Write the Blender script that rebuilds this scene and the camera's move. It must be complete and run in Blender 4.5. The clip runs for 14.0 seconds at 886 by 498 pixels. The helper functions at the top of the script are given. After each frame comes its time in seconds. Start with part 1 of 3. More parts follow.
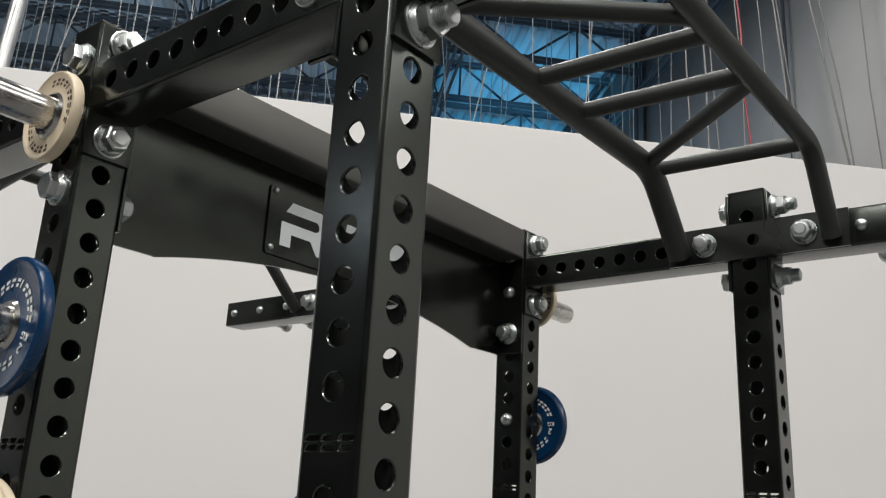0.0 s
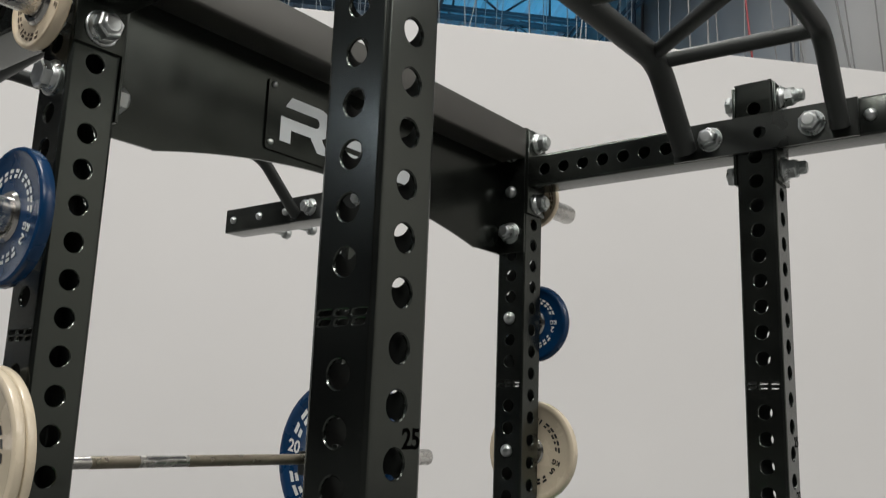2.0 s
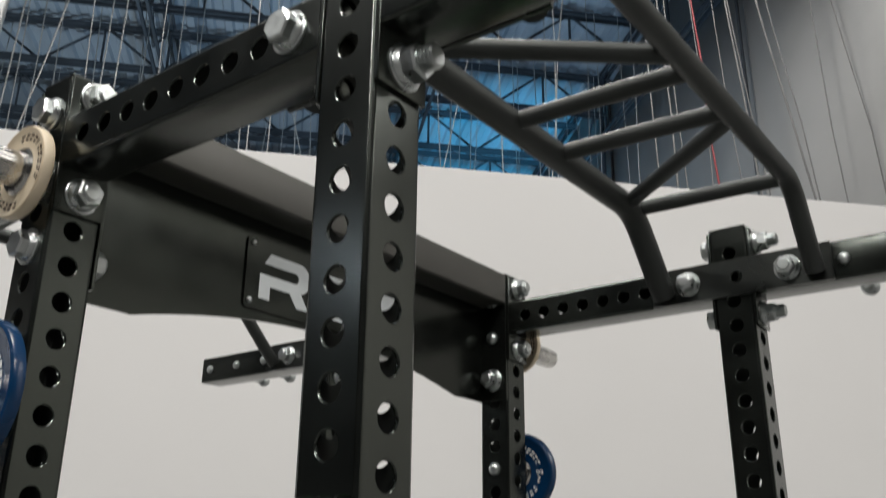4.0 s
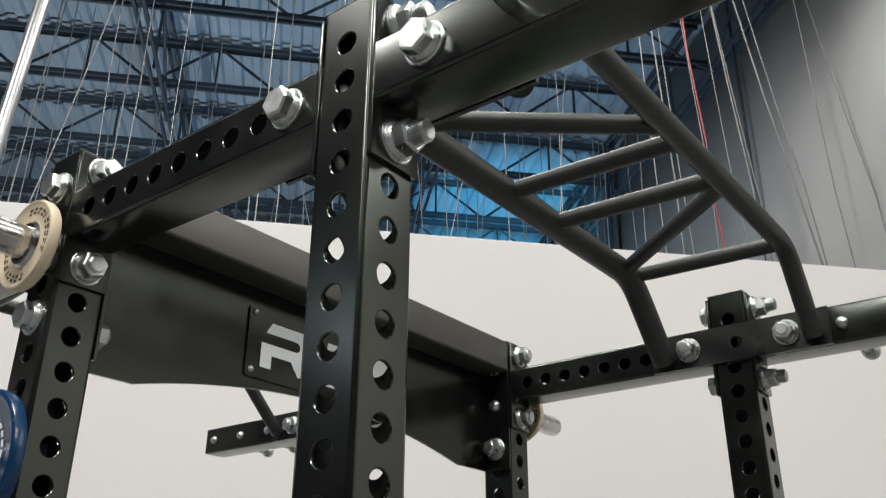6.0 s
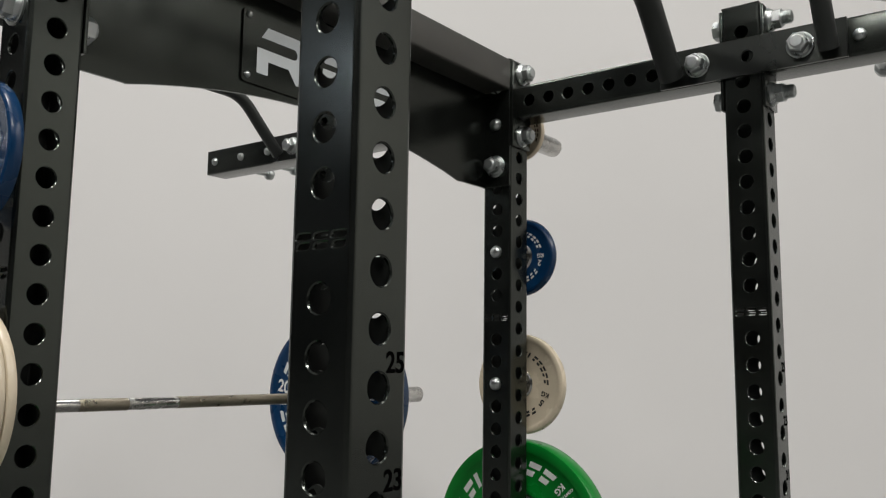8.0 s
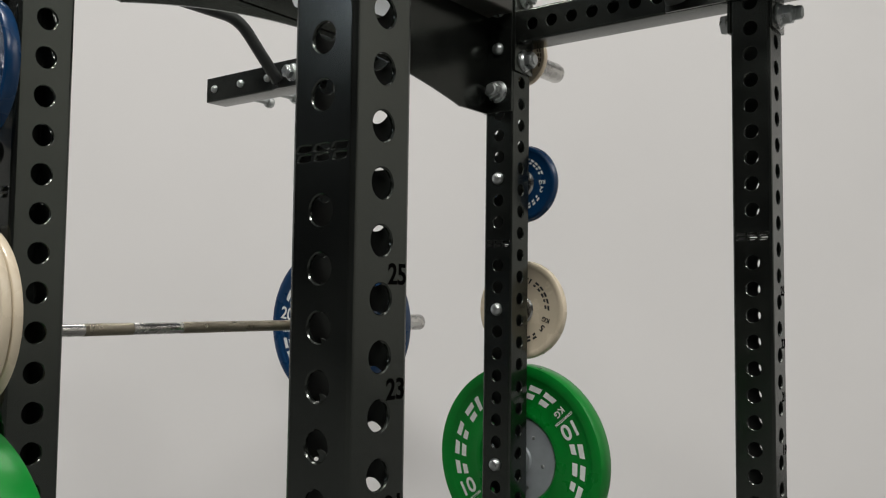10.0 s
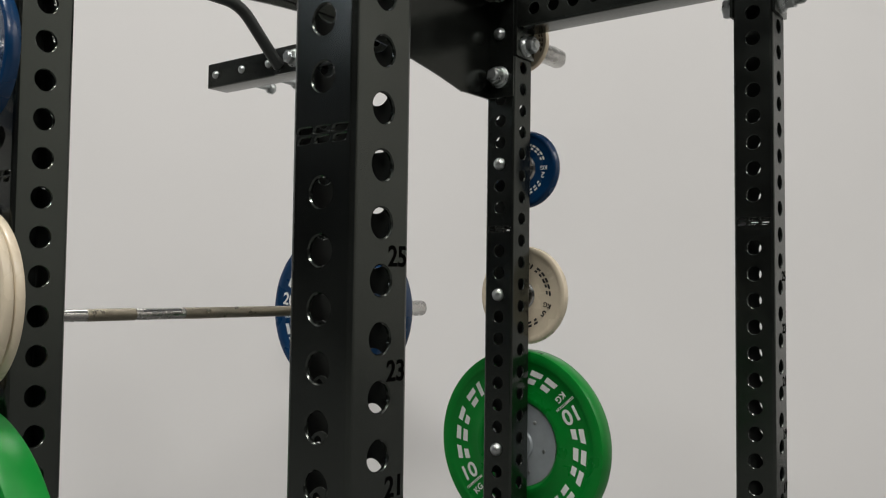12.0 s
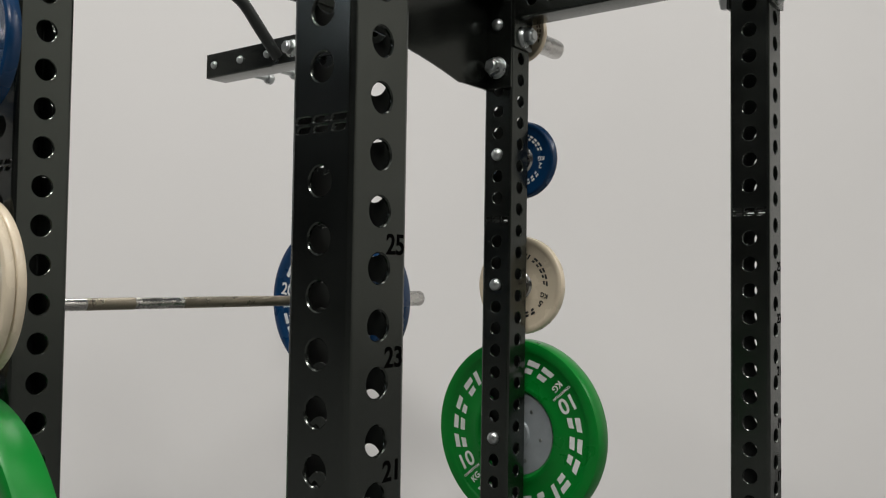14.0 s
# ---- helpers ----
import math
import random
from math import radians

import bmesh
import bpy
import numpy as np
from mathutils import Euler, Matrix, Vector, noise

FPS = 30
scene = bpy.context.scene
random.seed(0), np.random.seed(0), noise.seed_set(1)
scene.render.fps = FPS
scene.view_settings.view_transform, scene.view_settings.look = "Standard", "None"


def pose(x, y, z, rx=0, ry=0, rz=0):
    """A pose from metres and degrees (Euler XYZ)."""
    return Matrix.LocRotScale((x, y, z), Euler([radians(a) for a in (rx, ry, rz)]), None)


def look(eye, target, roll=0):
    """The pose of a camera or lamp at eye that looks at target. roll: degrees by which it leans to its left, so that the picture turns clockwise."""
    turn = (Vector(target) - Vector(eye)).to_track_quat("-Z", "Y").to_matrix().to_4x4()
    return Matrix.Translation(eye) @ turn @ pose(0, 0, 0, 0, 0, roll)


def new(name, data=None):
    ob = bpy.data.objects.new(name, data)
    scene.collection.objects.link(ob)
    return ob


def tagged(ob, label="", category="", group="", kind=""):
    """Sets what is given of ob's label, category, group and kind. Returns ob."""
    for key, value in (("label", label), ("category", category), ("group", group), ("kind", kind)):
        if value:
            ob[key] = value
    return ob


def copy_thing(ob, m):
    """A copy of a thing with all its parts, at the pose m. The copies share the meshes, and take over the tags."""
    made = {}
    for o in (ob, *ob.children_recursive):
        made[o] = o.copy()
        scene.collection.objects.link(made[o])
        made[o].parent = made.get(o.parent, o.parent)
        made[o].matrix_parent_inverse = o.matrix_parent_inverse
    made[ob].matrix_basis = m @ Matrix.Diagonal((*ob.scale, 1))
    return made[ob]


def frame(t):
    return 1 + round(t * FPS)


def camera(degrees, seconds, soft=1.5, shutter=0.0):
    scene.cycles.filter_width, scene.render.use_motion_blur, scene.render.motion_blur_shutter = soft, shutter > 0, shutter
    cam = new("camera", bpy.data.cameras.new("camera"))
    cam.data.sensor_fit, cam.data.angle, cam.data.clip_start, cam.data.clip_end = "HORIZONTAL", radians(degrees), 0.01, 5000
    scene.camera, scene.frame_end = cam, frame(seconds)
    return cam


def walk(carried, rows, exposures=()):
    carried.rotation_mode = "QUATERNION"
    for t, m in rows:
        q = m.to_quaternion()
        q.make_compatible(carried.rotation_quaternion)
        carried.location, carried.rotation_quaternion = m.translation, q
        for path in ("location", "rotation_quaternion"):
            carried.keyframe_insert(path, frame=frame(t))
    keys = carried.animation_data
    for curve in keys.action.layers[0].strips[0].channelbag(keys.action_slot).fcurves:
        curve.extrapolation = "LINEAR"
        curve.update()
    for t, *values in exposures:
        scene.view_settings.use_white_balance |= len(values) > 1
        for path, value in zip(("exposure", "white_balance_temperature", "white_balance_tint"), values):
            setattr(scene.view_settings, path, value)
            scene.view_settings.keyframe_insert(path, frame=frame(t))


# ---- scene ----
cam = camera(53.9, 14.0, soft=1.15, shutter=0.3)
EXPOSURES = [(0, 0.14), (1.5, 0.11), (2, -0.02), (2.5, -0.05), (3, -0.05), (3.5, -0.04), (4, 0.05), (4.2, 0.22), (6.5, 0.27), (7, 0.03), (7.5, 0.01), (8.5, 0.0), (14, 0.02)]
PATH = [
    (0, (-0.609, -0.579, 1.362), (0.888, 0.621, 1.928), 3.0),
    (0.5, (-0.604, -0.562, 1.355), (0.9, 0.646, 1.884), 3.0),
    (1, (-0.606, -0.551, 1.347), (0.915, 0.648, 1.849), 2.6),
    (1.5, (-0.602, -0.551, 1.337), (0.922, 0.654, 1.809), 2.4),
    (2, (-0.597, -0.552, 1.326), (0.947, 0.66, 1.708), 2.2),
    (2.5, (-0.595, -0.544, 1.318), (0.97, 0.67, 1.59), 1.8),
    (3, (-0.586, -0.532, 1.307), (0.99, 0.683, 1.5), 1.8),
    (3.5, (-0.582, -0.529, 1.328), (0.991, 0.663, 1.649), 1.2),
    (4, (-0.599, -0.547, 1.37), (0.908, 0.584, 2.04), 0.6),
    (4.2, (-0.607, -0.559, 1.38), (0.873, 0.559, 2.129), 0.7),
    (5.25, (-0.606, -0.572, 1.376), (0.845, 0.535, 2.27), 0.5),
    (6.3, (-0.602, -0.574, 1.357), (0.873, 0.561, 2.09), 0.3),
    (6.5, (-0.599, -0.567, 1.355), (0.9, 0.584, 2.01), 0.3),
    (7, (-0.589, -0.553, 1.333), (0.957, 0.633, 1.785), 0.5),
    (7.5, (-0.578, -0.54, 1.317), (0.993, 0.656, 1.635), 0.7),
    (8, (-0.574, -0.542, 1.308), (1.005, 0.658, 1.565), 0.8),
    (8.5, (-0.575, -0.541, 1.301), (1.006, 0.667, 1.509), 0.9),
    (9, (-0.573, -0.54, 1.295), (1.01, 0.672, 1.453), 0.8),
    (11.5, (-0.574, -0.545, 1.284), (1.015, 0.666, 1.373), 0.8),
    (12, (-0.573, -0.544, 1.283), (1.014, 0.67, 1.363), 0.8),
    (12.5, (-0.573, -0.546, 1.282), (1.018, 0.664, 1.356), 0.9),
    (13, (-0.578, -0.551, 1.279), (1.011, 0.662, 1.347), 1.1),
    (13.5, (-0.579, -0.551, 1.279), (1.015, 0.655, 1.347), 1.0),
    (14, (-0.581, -0.551, 1.28), (1.01, 0.66, 1.34), 0.9),
]
walk(cam, [(t, look(eye, target, roll)) for t, eye, target, roll in PATH], EXPOSURES)

# ---- world, lamps ----
QX, QY, PX, PY = 0.734, -0.68, 0.68, 0.734


def hall(q, p, z):
    """A place in the hall: q along the white wall, p towards it, from the camera's stand."""
    return Vector((-0.6 + q * QX + p * PX, -0.57 + q * QY + p * PY, z))


world = bpy.data.worlds.new("hall_air")
scene.world = world
world.use_nodes = True
world.node_tree.nodes["Background"].inputs[0].default_value = (0.55, 0.6, 0.7, 1)
world.node_tree.nodes["Background"].inputs[1].default_value = 0.03


def area_lamp(name, at, to, size, watts, colour):
    data = bpy.data.lights.new(name, "AREA")
    data.shape, data.size, data.energy, data.color = "DISK", size, watts, colour
    lamp = new(name, data)
    lamp.matrix_world = look(at, to)
    return lamp


LAMP_WATTS = 270
HIGH_BAYS = ((-8, -5, 1.6, 1.0), (-2, -6, 1.6, 2.15), (4, -5.5, 1.6, 0.95), (10, -5, 4.0, 0.8), (-6, 2.0, 1.6, 0.85), (-0.5, 0.0, 1.6, 0.88), (3.4, 0.2, 2.0, 0.18), (10.4, -1.2, 5.0, 1.4), (0.8, 5.4, 2.4, 0.75), (-20.5, 0.5, 1.4, 0.38))
for lq, lp, wide, share in HIGH_BAYS:
    at = hall(lq, lp, 8.4)
    area_lamp("high_bay_lamp", at, at - Vector((0, 0, 1)), wide, LAMP_WATTS * share, (1.0, 0.965, 0.925) if lq > -20 else (0.8, 0.87, 1.0))

flood = bpy.data.lights.new("flood_light", "SPOT")
flood.energy, flood.color, flood.spot_size, flood.spot_blend, flood.shadow_soft_size = 350, (1.0, 0.97, 0.93), radians(70), 0.9, 0.1
new("flood_light", flood).matrix_world = look(hall(2.6, 4.6, 8.8), hall(5.3, 7.4, 3.4))

# a cyan stage light, then two wide fill spots added to brighten the deck
ROOF_SPOTS = ((3.2, 11.5, 3.9, 15.5, 34, 3400, (0.06, 0.5, 0.85)), (-5.0, 9.5, -4.0, 13.0, 130, 800, (0.8, 0.95, 1.0)), (1.5, 9.5, 1.5, 13.0, 130, 650, (0.4, 0.7, 1.0)))
for sq, sp, to_q, to_p, cone, watts, colour in ROOF_SPOTS:
    data = bpy.data.lights.new("roof_spot", "SPOT")
    data.energy, data.color, data.spot_size, data.spot_blend, data.shadow_soft_size = watts, colour, radians(cone), 0.9, 0.15
    new("roof_spot", data).matrix_world = look(hall(sq, sp, 1.2), hall(to_q, to_p, 9.4))


# ---- materials ----
def surface(name, colour, rough=0.5, metal=0.0, vary=0.0, grain=0.0, grain_scale=400.0, stain_scale=2.0, rough_vary=0.0, specular=0.5, tint=(1, 1, 1)):
    mat = bpy.data.materials.new(name)
    mat.use_nodes = True
    nodes, links = mat.node_tree.nodes, mat.node_tree.links
    b = nodes["Principled BSDF"]
    b.inputs["Base Color"].default_value = (*colour, 1)
    b.inputs["Roughness"].default_value = rough
    b.inputs["Metallic"].default_value = metal
    b.inputs["Specular IOR Level"].default_value = specular
    b.inputs["Specular Tint"].default_value = (*tint, 1)
    where = nodes.new("ShaderNodeTexCoord")
    if vary or rough_vary:
        large = nodes.new("ShaderNodeTexNoise")
        large.inputs["Scale"].default_value, large.inputs["Detail"].default_value = stain_scale, 6
        links.new(where.outputs["Object"], large.inputs["Vector"])
    if vary:
        ramp = nodes.new("ShaderNodeMapRange")
        ramp.inputs["From Min"].default_value, ramp.inputs["From Max"].default_value = 0.3, 0.7
        ramp.inputs["To Min"].default_value, ramp.inputs["To Max"].default_value = 1 - vary, 1 + vary
        links.new(large.outputs["Fac"], ramp.inputs["Value"])
        mix = nodes.new("ShaderNodeVectorMath")
        mix.operation = "SCALE"
        mix.inputs[0].default_value = colour
        links.new(ramp.outputs["Result"], mix.inputs["Scale"])
        links.new(mix.outputs["Vector"], b.inputs["Base Color"])
    if rough_vary:
        rr = nodes.new("ShaderNodeMapRange")
        rr.inputs["From Min"].default_value, rr.inputs["From Max"].default_value = 0.3, 0.7
        rr.inputs["To Min"].default_value, rr.inputs["To Max"].default_value = rough - rough_vary, rough + rough_vary
        links.new(large.outputs["Fac"], rr.inputs["Value"])
        links.new(rr.outputs["Result"], b.inputs["Roughness"])
    if grain:
        fine = nodes.new("ShaderNodeTexNoise")
        fine.inputs["Scale"].default_value, fine.inputs["Detail"].default_value = grain_scale, 3
        links.new(where.outputs["Object"], fine.inputs["Vector"])
        bump = nodes.new("ShaderNodeBump")
        bump.inputs["Strength"].default_value, bump.inputs["Distance"].default_value = grain, 0.001
        links.new(fine.outputs["Fac"], bump.inputs["Height"])
        links.new(bump.outputs["Normal"], b.inputs["Normal"])
    return mat


COAT = surface("black_powder_coat", (0.0052, 0.0058, 0.0052), 0.21, 0, 0.5, 0.02, 900, 9, 0.04, 0.95, tint=(0.9, 1, 0.91))
COAT_MATT = surface("black_textured_coat", (0.007, 0.0074, 0.007), 0.3, 0, 0.25, 0.15, 600, 9, 0.05, 0.85, tint=(0.92, 1, 0.94))
SHEET_COAT = surface("black_sheet_coat", (0.005, 0.0056, 0.005), 0.2, 0, 0.4, 0.03, 700, 9, 0.05, 0.56, tint=(0.9, 1, 0.9))
TUBE_COAT = surface("black_satin_coat", (0.042, 0.041, 0.037), 0.42, 0, 0.15, 0.1, 800, 12, 0.04, 0.8, tint=(1, 1, 0.95))
BAR_COAT = surface("black_matt_bar_coat", (0.021, 0.0222, 0.0215), 0.44, 0, 0.2, 0.25, 900, 9, 0.06, 0.6, tint=(0.92, 1, 0.96))
BARE = surface("dull_tube_inside", (0.016, 0.019, 0.017), 0.5, specular=0.4)
# near-black without sheen: the shade inside the cut numbers, put into the colour
CUT_SHADE = surface("painted_cut_shade", (0.002, 0.002, 0.002), 1.0, specular=0.0)
ZINC = surface("zinc_plated_steel", (0.56, 0.59, 0.585), 0.34, 1, 0.12, 0.15, 300, 60, 0.1)
CHROME = surface("polished_chrome_steel", (0.56, 0.55, 0.525), 0.23, 1, 0.12, 0.08, 260, 45, 0.09)
KNURL = surface("knurled_bar_steel", (0.3, 0.27, 0.21), 0.32, 1, 0.1, 0.8, 900, 30, 0.08)
LOGO = surface("pale_grey_vinyl", (0.62, 0.66, 0.67), 0.5, 0, 0.04, 0.05, 300, 20)
BLUE = surface("blue_rubber", (0.003, 0.034, 0.1), 0.28, 0, 0.14, 0.12, 350, 14, 0.1, 0.5)
GREEN = surface("green_rubber", (0.001, 0.185, 0.021), 0.33, 0, 0.12, 0.1, 350, 12, 0.08, 0.35)
CREAM = surface("cream_rubber", (0.65, 0.57, 0.43), 0.27, 0, 0.07, 0.08, 350, 14, 0.07)
SAND = surface("sand_rubber", (0.76, 0.65, 0.48), 0.45, 0, 0.07, 0.25, 350, 20, 0.06)
WHITE_INK = surface("white_ink", (0.72, 0.74, 0.72), 0.5, 0, 0.06, 0.1, 300, 40)
BLACK_INK = surface("black_ink", (0.02, 0.02, 0.02), 0.5)
BROWN_INK = surface("dark_brown_ink", (0.09, 0.06, 0.035), 0.5)
DISC_STEEL = surface("brushed_grey_steel", (0.4, 0.44, 0.46), 0.42, 0.4, 0.1, 0.2, 500, 25, 0.08)
WALL = surface("white_painted_panel", (0.758, 0.755, 0.745), 0.62, 0, 0.025, 0.05, 60, 0.7, 0.05)
FLOOR = surface("grey_rubber_floor", (0.11, 0.11, 0.108), 0.75, 0, 0.2, 0.4, 120, 1.5, 0.08)
DECK = surface("grey_metal_roof_deck", (0.42, 0.46, 0.52), 0.5, 0.1, 0.2, 0.0, 50, 0.5)
STEEL = surface("dark_painted_roof_steel", (0.06, 0.07, 0.085), 0.6, 0, 0.2, 0.0, 50, 1.5)
DRAPE = surface("grey_drape_cloth", (0.4, 0.405, 0.4), 0.9, 0, 0.12, 0.2, 300, 0.6, 0, 0.2)
ROPE = surface("pale_hanging_cord", (0.42, 0.42, 0.41), 0.6, 0, 0.15, 0, 50, 6)
DULL_ROPE = surface("grey_hanging_cord", (0.2, 0.2, 0.195), 0.7, 0, 0.15, 0, 50, 6)
RED_ROPE = surface("red_hanging_cord", (0.3, 0.05, 0.055), 0.6, 0, 0.15, 0, 50, 6)
PIPE = surface("bright_steel_pipe", (0.62, 0.64, 0.64), 0.3, 0.7, 0.1, 0, 50, 2)
# tones of unseen walls: the pale brightens, the dark deepens the coat's reflections
PALE_WALL = surface("pale_reflection_wall", (0.64, 0.625, 0.595), 0.7, 0, 0.08, 0, 50, 0.4)
HALL_WALL = surface("dark_reflection_wall", (0.035, 0.037, 0.042), 0.7, 0, 0.15, 0, 50, 0.4)


# ---- mesh helpers ----
def link(name, me, material, parent=None, label=""):
    if material:
        if not me.materials:
            me.materials.append(material)
    ob = new(name, me)
    ob.parent = parent
    if label:
        ob["label"] = label
    return ob


def part(name, bm, material, parent=None, label="", smooth=False):
    bmesh.ops.recalc_face_normals(bm, faces=bm.faces)
    me = bpy.data.meshes.new(name)
    bm.to_mesh(me)
    bm.free()
    if smooth:
        smooth_by_angle(me)
    return link(name, me, material, parent, label)


def smooth_by_angle(me, limit=35):
    """Smooth shading but for edges sharper than the limit."""
    me.shade_smooth()
    me.set_sharp_from_angle(angle=radians(limit))


def raw(name, verts, faces, smooth=False):
    me = bpy.data.meshes.new(name)
    me.from_pydata(verts, [], faces)
    me.validate()
    me.update()
    if smooth:
        smooth_by_angle(me)
    return me


def empty(name, at=(0, 0, 0)):
    ob = new(name)
    ob.empty_display_size = 0.1
    ob.location = at
    return ob


def box(bm, lo, hi, bevel=0.0):
    lo, hi = Vector(lo), Vector(hi)
    made = bmesh.ops.create_cube(bm, size=1, matrix=Matrix.LocRotScale((lo + hi) / 2, None, hi - lo))
    if bevel:
        edges = {e for v in made["verts"] for e in v.link_edges}
        bmesh.ops.bevel(bm, geom=list(edges), offset=bevel, segments=2, affect="EDGES", profile=0.5)


def lathe(profile, seg=48, axis="x"):
    """A turned body: profile of (along, radius), closed at both ends where the radius is 0."""
    verts, faces = [], []
    n = len(profile)
    for i in range(seg):
        a = 2 * math.pi * i / seg
        for d, r in profile:
            verts.append((d, r * math.cos(a), r * math.sin(a)) if axis == "x" else (r * math.cos(a), r * math.sin(a), d))
    for i in range(seg):
        j = (i + 1) % seg
        for k in range(n - 1):
            faces.append((i * n + k, j * n + k, j * n + k + 1, i * n + k + 1))
    bm = bmesh.new()
    vs = [bm.verts.new(v) for v in verts]
    for f in faces:
        bm.faces.new([vs[i] for i in f])
    bmesh.ops.remove_doubles(bm, verts=bm.verts, dist=1e-6)
    return bm


def sweep(points, radius, seg=20, bm=None):
    """A round bar along points, with flat ends."""
    bm = bm or bmesh.new()
    pts = [Vector(p) for p in points]
    rings, side = [], None
    for i, p in enumerate(pts):
        way = (pts[min(i + 1, len(pts) - 1)] - pts[max(i - 1, 0)]).normalized()
        if side is None:
            side = way.orthogonal().normalized()
        side = (side - way * side.dot(way)).normalized()
        up = way.cross(side)
        rings.append([bm.verts.new(p + radius * (math.cos(a) * side + math.sin(a) * up)) for a in (2 * math.pi * k / seg for k in range(seg))])
    for a, b in zip(rings, rings[1:]):
        for k in range(seg):
            bm.faces.new((a[k], a[(k + 1) % seg], b[(k + 1) % seg], b[k]))
    bm.faces.new(rings[0][::-1])
    bm.faces.new(rings[-1])
    return bm


def rounded(corners, radius, steps=7):
    """A line through the corners, each inner one rounded."""
    pts = [Vector(c) for c in corners]
    out = [pts[0]]
    for a, b, c in zip(pts, pts[1:], pts[2:]):
        u, v = (a - b).normalized(), (c - b).normalized()
        for i in range(steps + 1):
            s = i / steps
            out.append(b + u * radius * (1 - s) ** 2 + v * radius * s ** 2)
    return out + [pts[-1]]


def text_mesh(body, size, depth=0.0004):
    """The flat mesh of some writing, centred."""
    cu = bpy.data.curves.new("writing", "FONT")
    cu.body, cu.size, cu.align_x, cu.align_y, cu.extrude = body, size, "CENTER", "CENTER", depth
    cu.offset = size * 0.02
    ob = bpy.data.objects.new("writing", cu)
    scene.collection.objects.link(ob)
    me = bpy.data.meshes.new_from_object(ob.evaluated_get(bpy.context.evaluated_depsgraph_get()))
    bpy.data.objects.remove(ob)
    return me


# ---- the rack's measures ----
HALF, PITCH = 0.0381, 0.0508
W, LY, LAST = 1.152, 0.583, 1.166
ZMARK = 1.412
TOP = 2.028
BEAM_Z = 1.917
HOLE_R, GAUGE = 0.0138, 0.0036


def tube_mesh(name, z0, z1, x_holes, y_holes, slots=(), coat=None):
    """A square tube along z with round holes through its x and y faces, and three slots at the heights in slots."""
    rc, n = 0.0055, 24
    ws = HALF - rc
    verts, faces, inner = [], [], set()

    def put(face, s, z, depth):
        d = HALF - depth
        verts.append(((d, s, z), (-s, d, z), (-d, -s, z), (s, -d, z))[face])
        return len(verts) - 1

    def quad(face, s0, s1, a, b):
        for depth in (0, GAUGE):
            f = [put(face, s0, a, depth), put(face, s1, a, depth), put(face, s1, b, depth), put(face, s0, b, depth)]
            if depth:
                inner.add(len(faces))
            faces.append(f if depth == 0 else f[::-1])

    def cell(face, s0, s1, za, zb, zc, ra, rb, power=1.0, lean=0.0):
        sc, hw = (s0 + s1) / 2, (s1 - s0) / 2
        rings = [[], [], [], [], []]
        for i in range(n):
            a = 2 * math.pi * i / n
            c, s = math.cos(a), math.sin(a)
            m = max(abs(c), abs(s))
            bx = sc + hw * c / m
            bz = zc + s / m * ((zb - zc) if s > 0 else (zc - za))
            cx, cz = math.copysign(abs(c) ** power, c), math.copysign(abs(s) ** power, s)
            rings[0].append(put(face, bx, bz, 0))
            rings[1].append(put(face, sc + lean * cz + (ra + 0.0012) * cx, zc + (rb + 0.0012) * cz, 0))
            rings[2].append(put(face, sc + lean * cz + ra * cx, zc + rb * cz, 0.0012))
            rings[3].append(put(face, sc + lean * cz + ra * cx, zc + rb * cz, GAUGE))
            rings[4].append(put(face, bx, bz, GAUGE))
        for level, (r0, r1) in enumerate(zip(rings, rings[1:])):
            for i in range(n):
                j = (i + 1) % n
                if level == 3:
                    inner.add(len(faces))
                faces.append((r0[i], r0[j], r1[j], r1[i]))

    for face in range(4):
        todo = [(z, "hole") for z in (x_holes if face % 2 == 0 else y_holes)]
        if face % 2 == 0:
            todo += [(z, "slot") for z in slots]
        todo.sort()
        at = z0
        for k, (z, what) in enumerate(todo):
            top = min(z + PITCH / 2, z1)
            if z - PITCH / 2 > at + 1e-5:
                quad(face, -ws, ws, at, z - PITCH / 2)
                at = z - PITCH / 2
            if what == "hole":
                cell(face, -ws, ws, at, top, z, HOLE_R, HOLE_R)
            else:
                for i in range(3):
                    left, right = -ws + i * ws * 2 / 3, -ws + (i + 1) * ws * 2 / 3
                    cell(face, left, right, at, z, z - 0.0044, 0.0082 if i == 1 else 0.0072, 0.0028, 0.45, 0.0014)
                    cell(face, left, right, z, top, z + 0.0044, 0.0086, 0.0028, 0.45, 0.0014)
            at = top
        if at < z1 - 1e-5:
            quad(face, -ws, ws, at, z1)
    for sx, sy, start in ((1, 1, 0), (-1, 1, 90), (-1, -1, 180), (1, -1, 270)):
        prev = None
        for i in range(5):
            a = radians(start + 22.5 * i)
            x, y = sx * ws + rc * math.cos(a), sy * ws + rc * math.sin(a)
            verts.extend([(x, y, z0), (x, y, z1)])
            now = (len(verts) - 2, len(verts) - 1)
            if prev:
                faces.append((prev[0], now[0], now[1], prev[1]))
            prev = now
    for face in range(4):
        nxt = (face + 1) % 4
        inner.add(len(faces))
        faces.append((put(face, ws, z0, GAUGE), put(face, ws, z1, GAUGE), put(nxt, -ws, z1, GAUGE), put(nxt, -ws, z0, GAUGE)))
        for z in (z0, z1):
            faces.append((put(face, -ws, z, 0), put(face, ws, z, 0), put(face, ws, z, GAUGE), put(face, -ws, z, GAUGE)))
    me = raw(name, verts, faces)
    for i in inner:
        me.polygons[i].material_index = 1
    bm = bmesh.new()
    bm.from_mesh(me)
    bmesh.ops.remove_doubles(bm, verts=bm.verts, dist=2e-5)
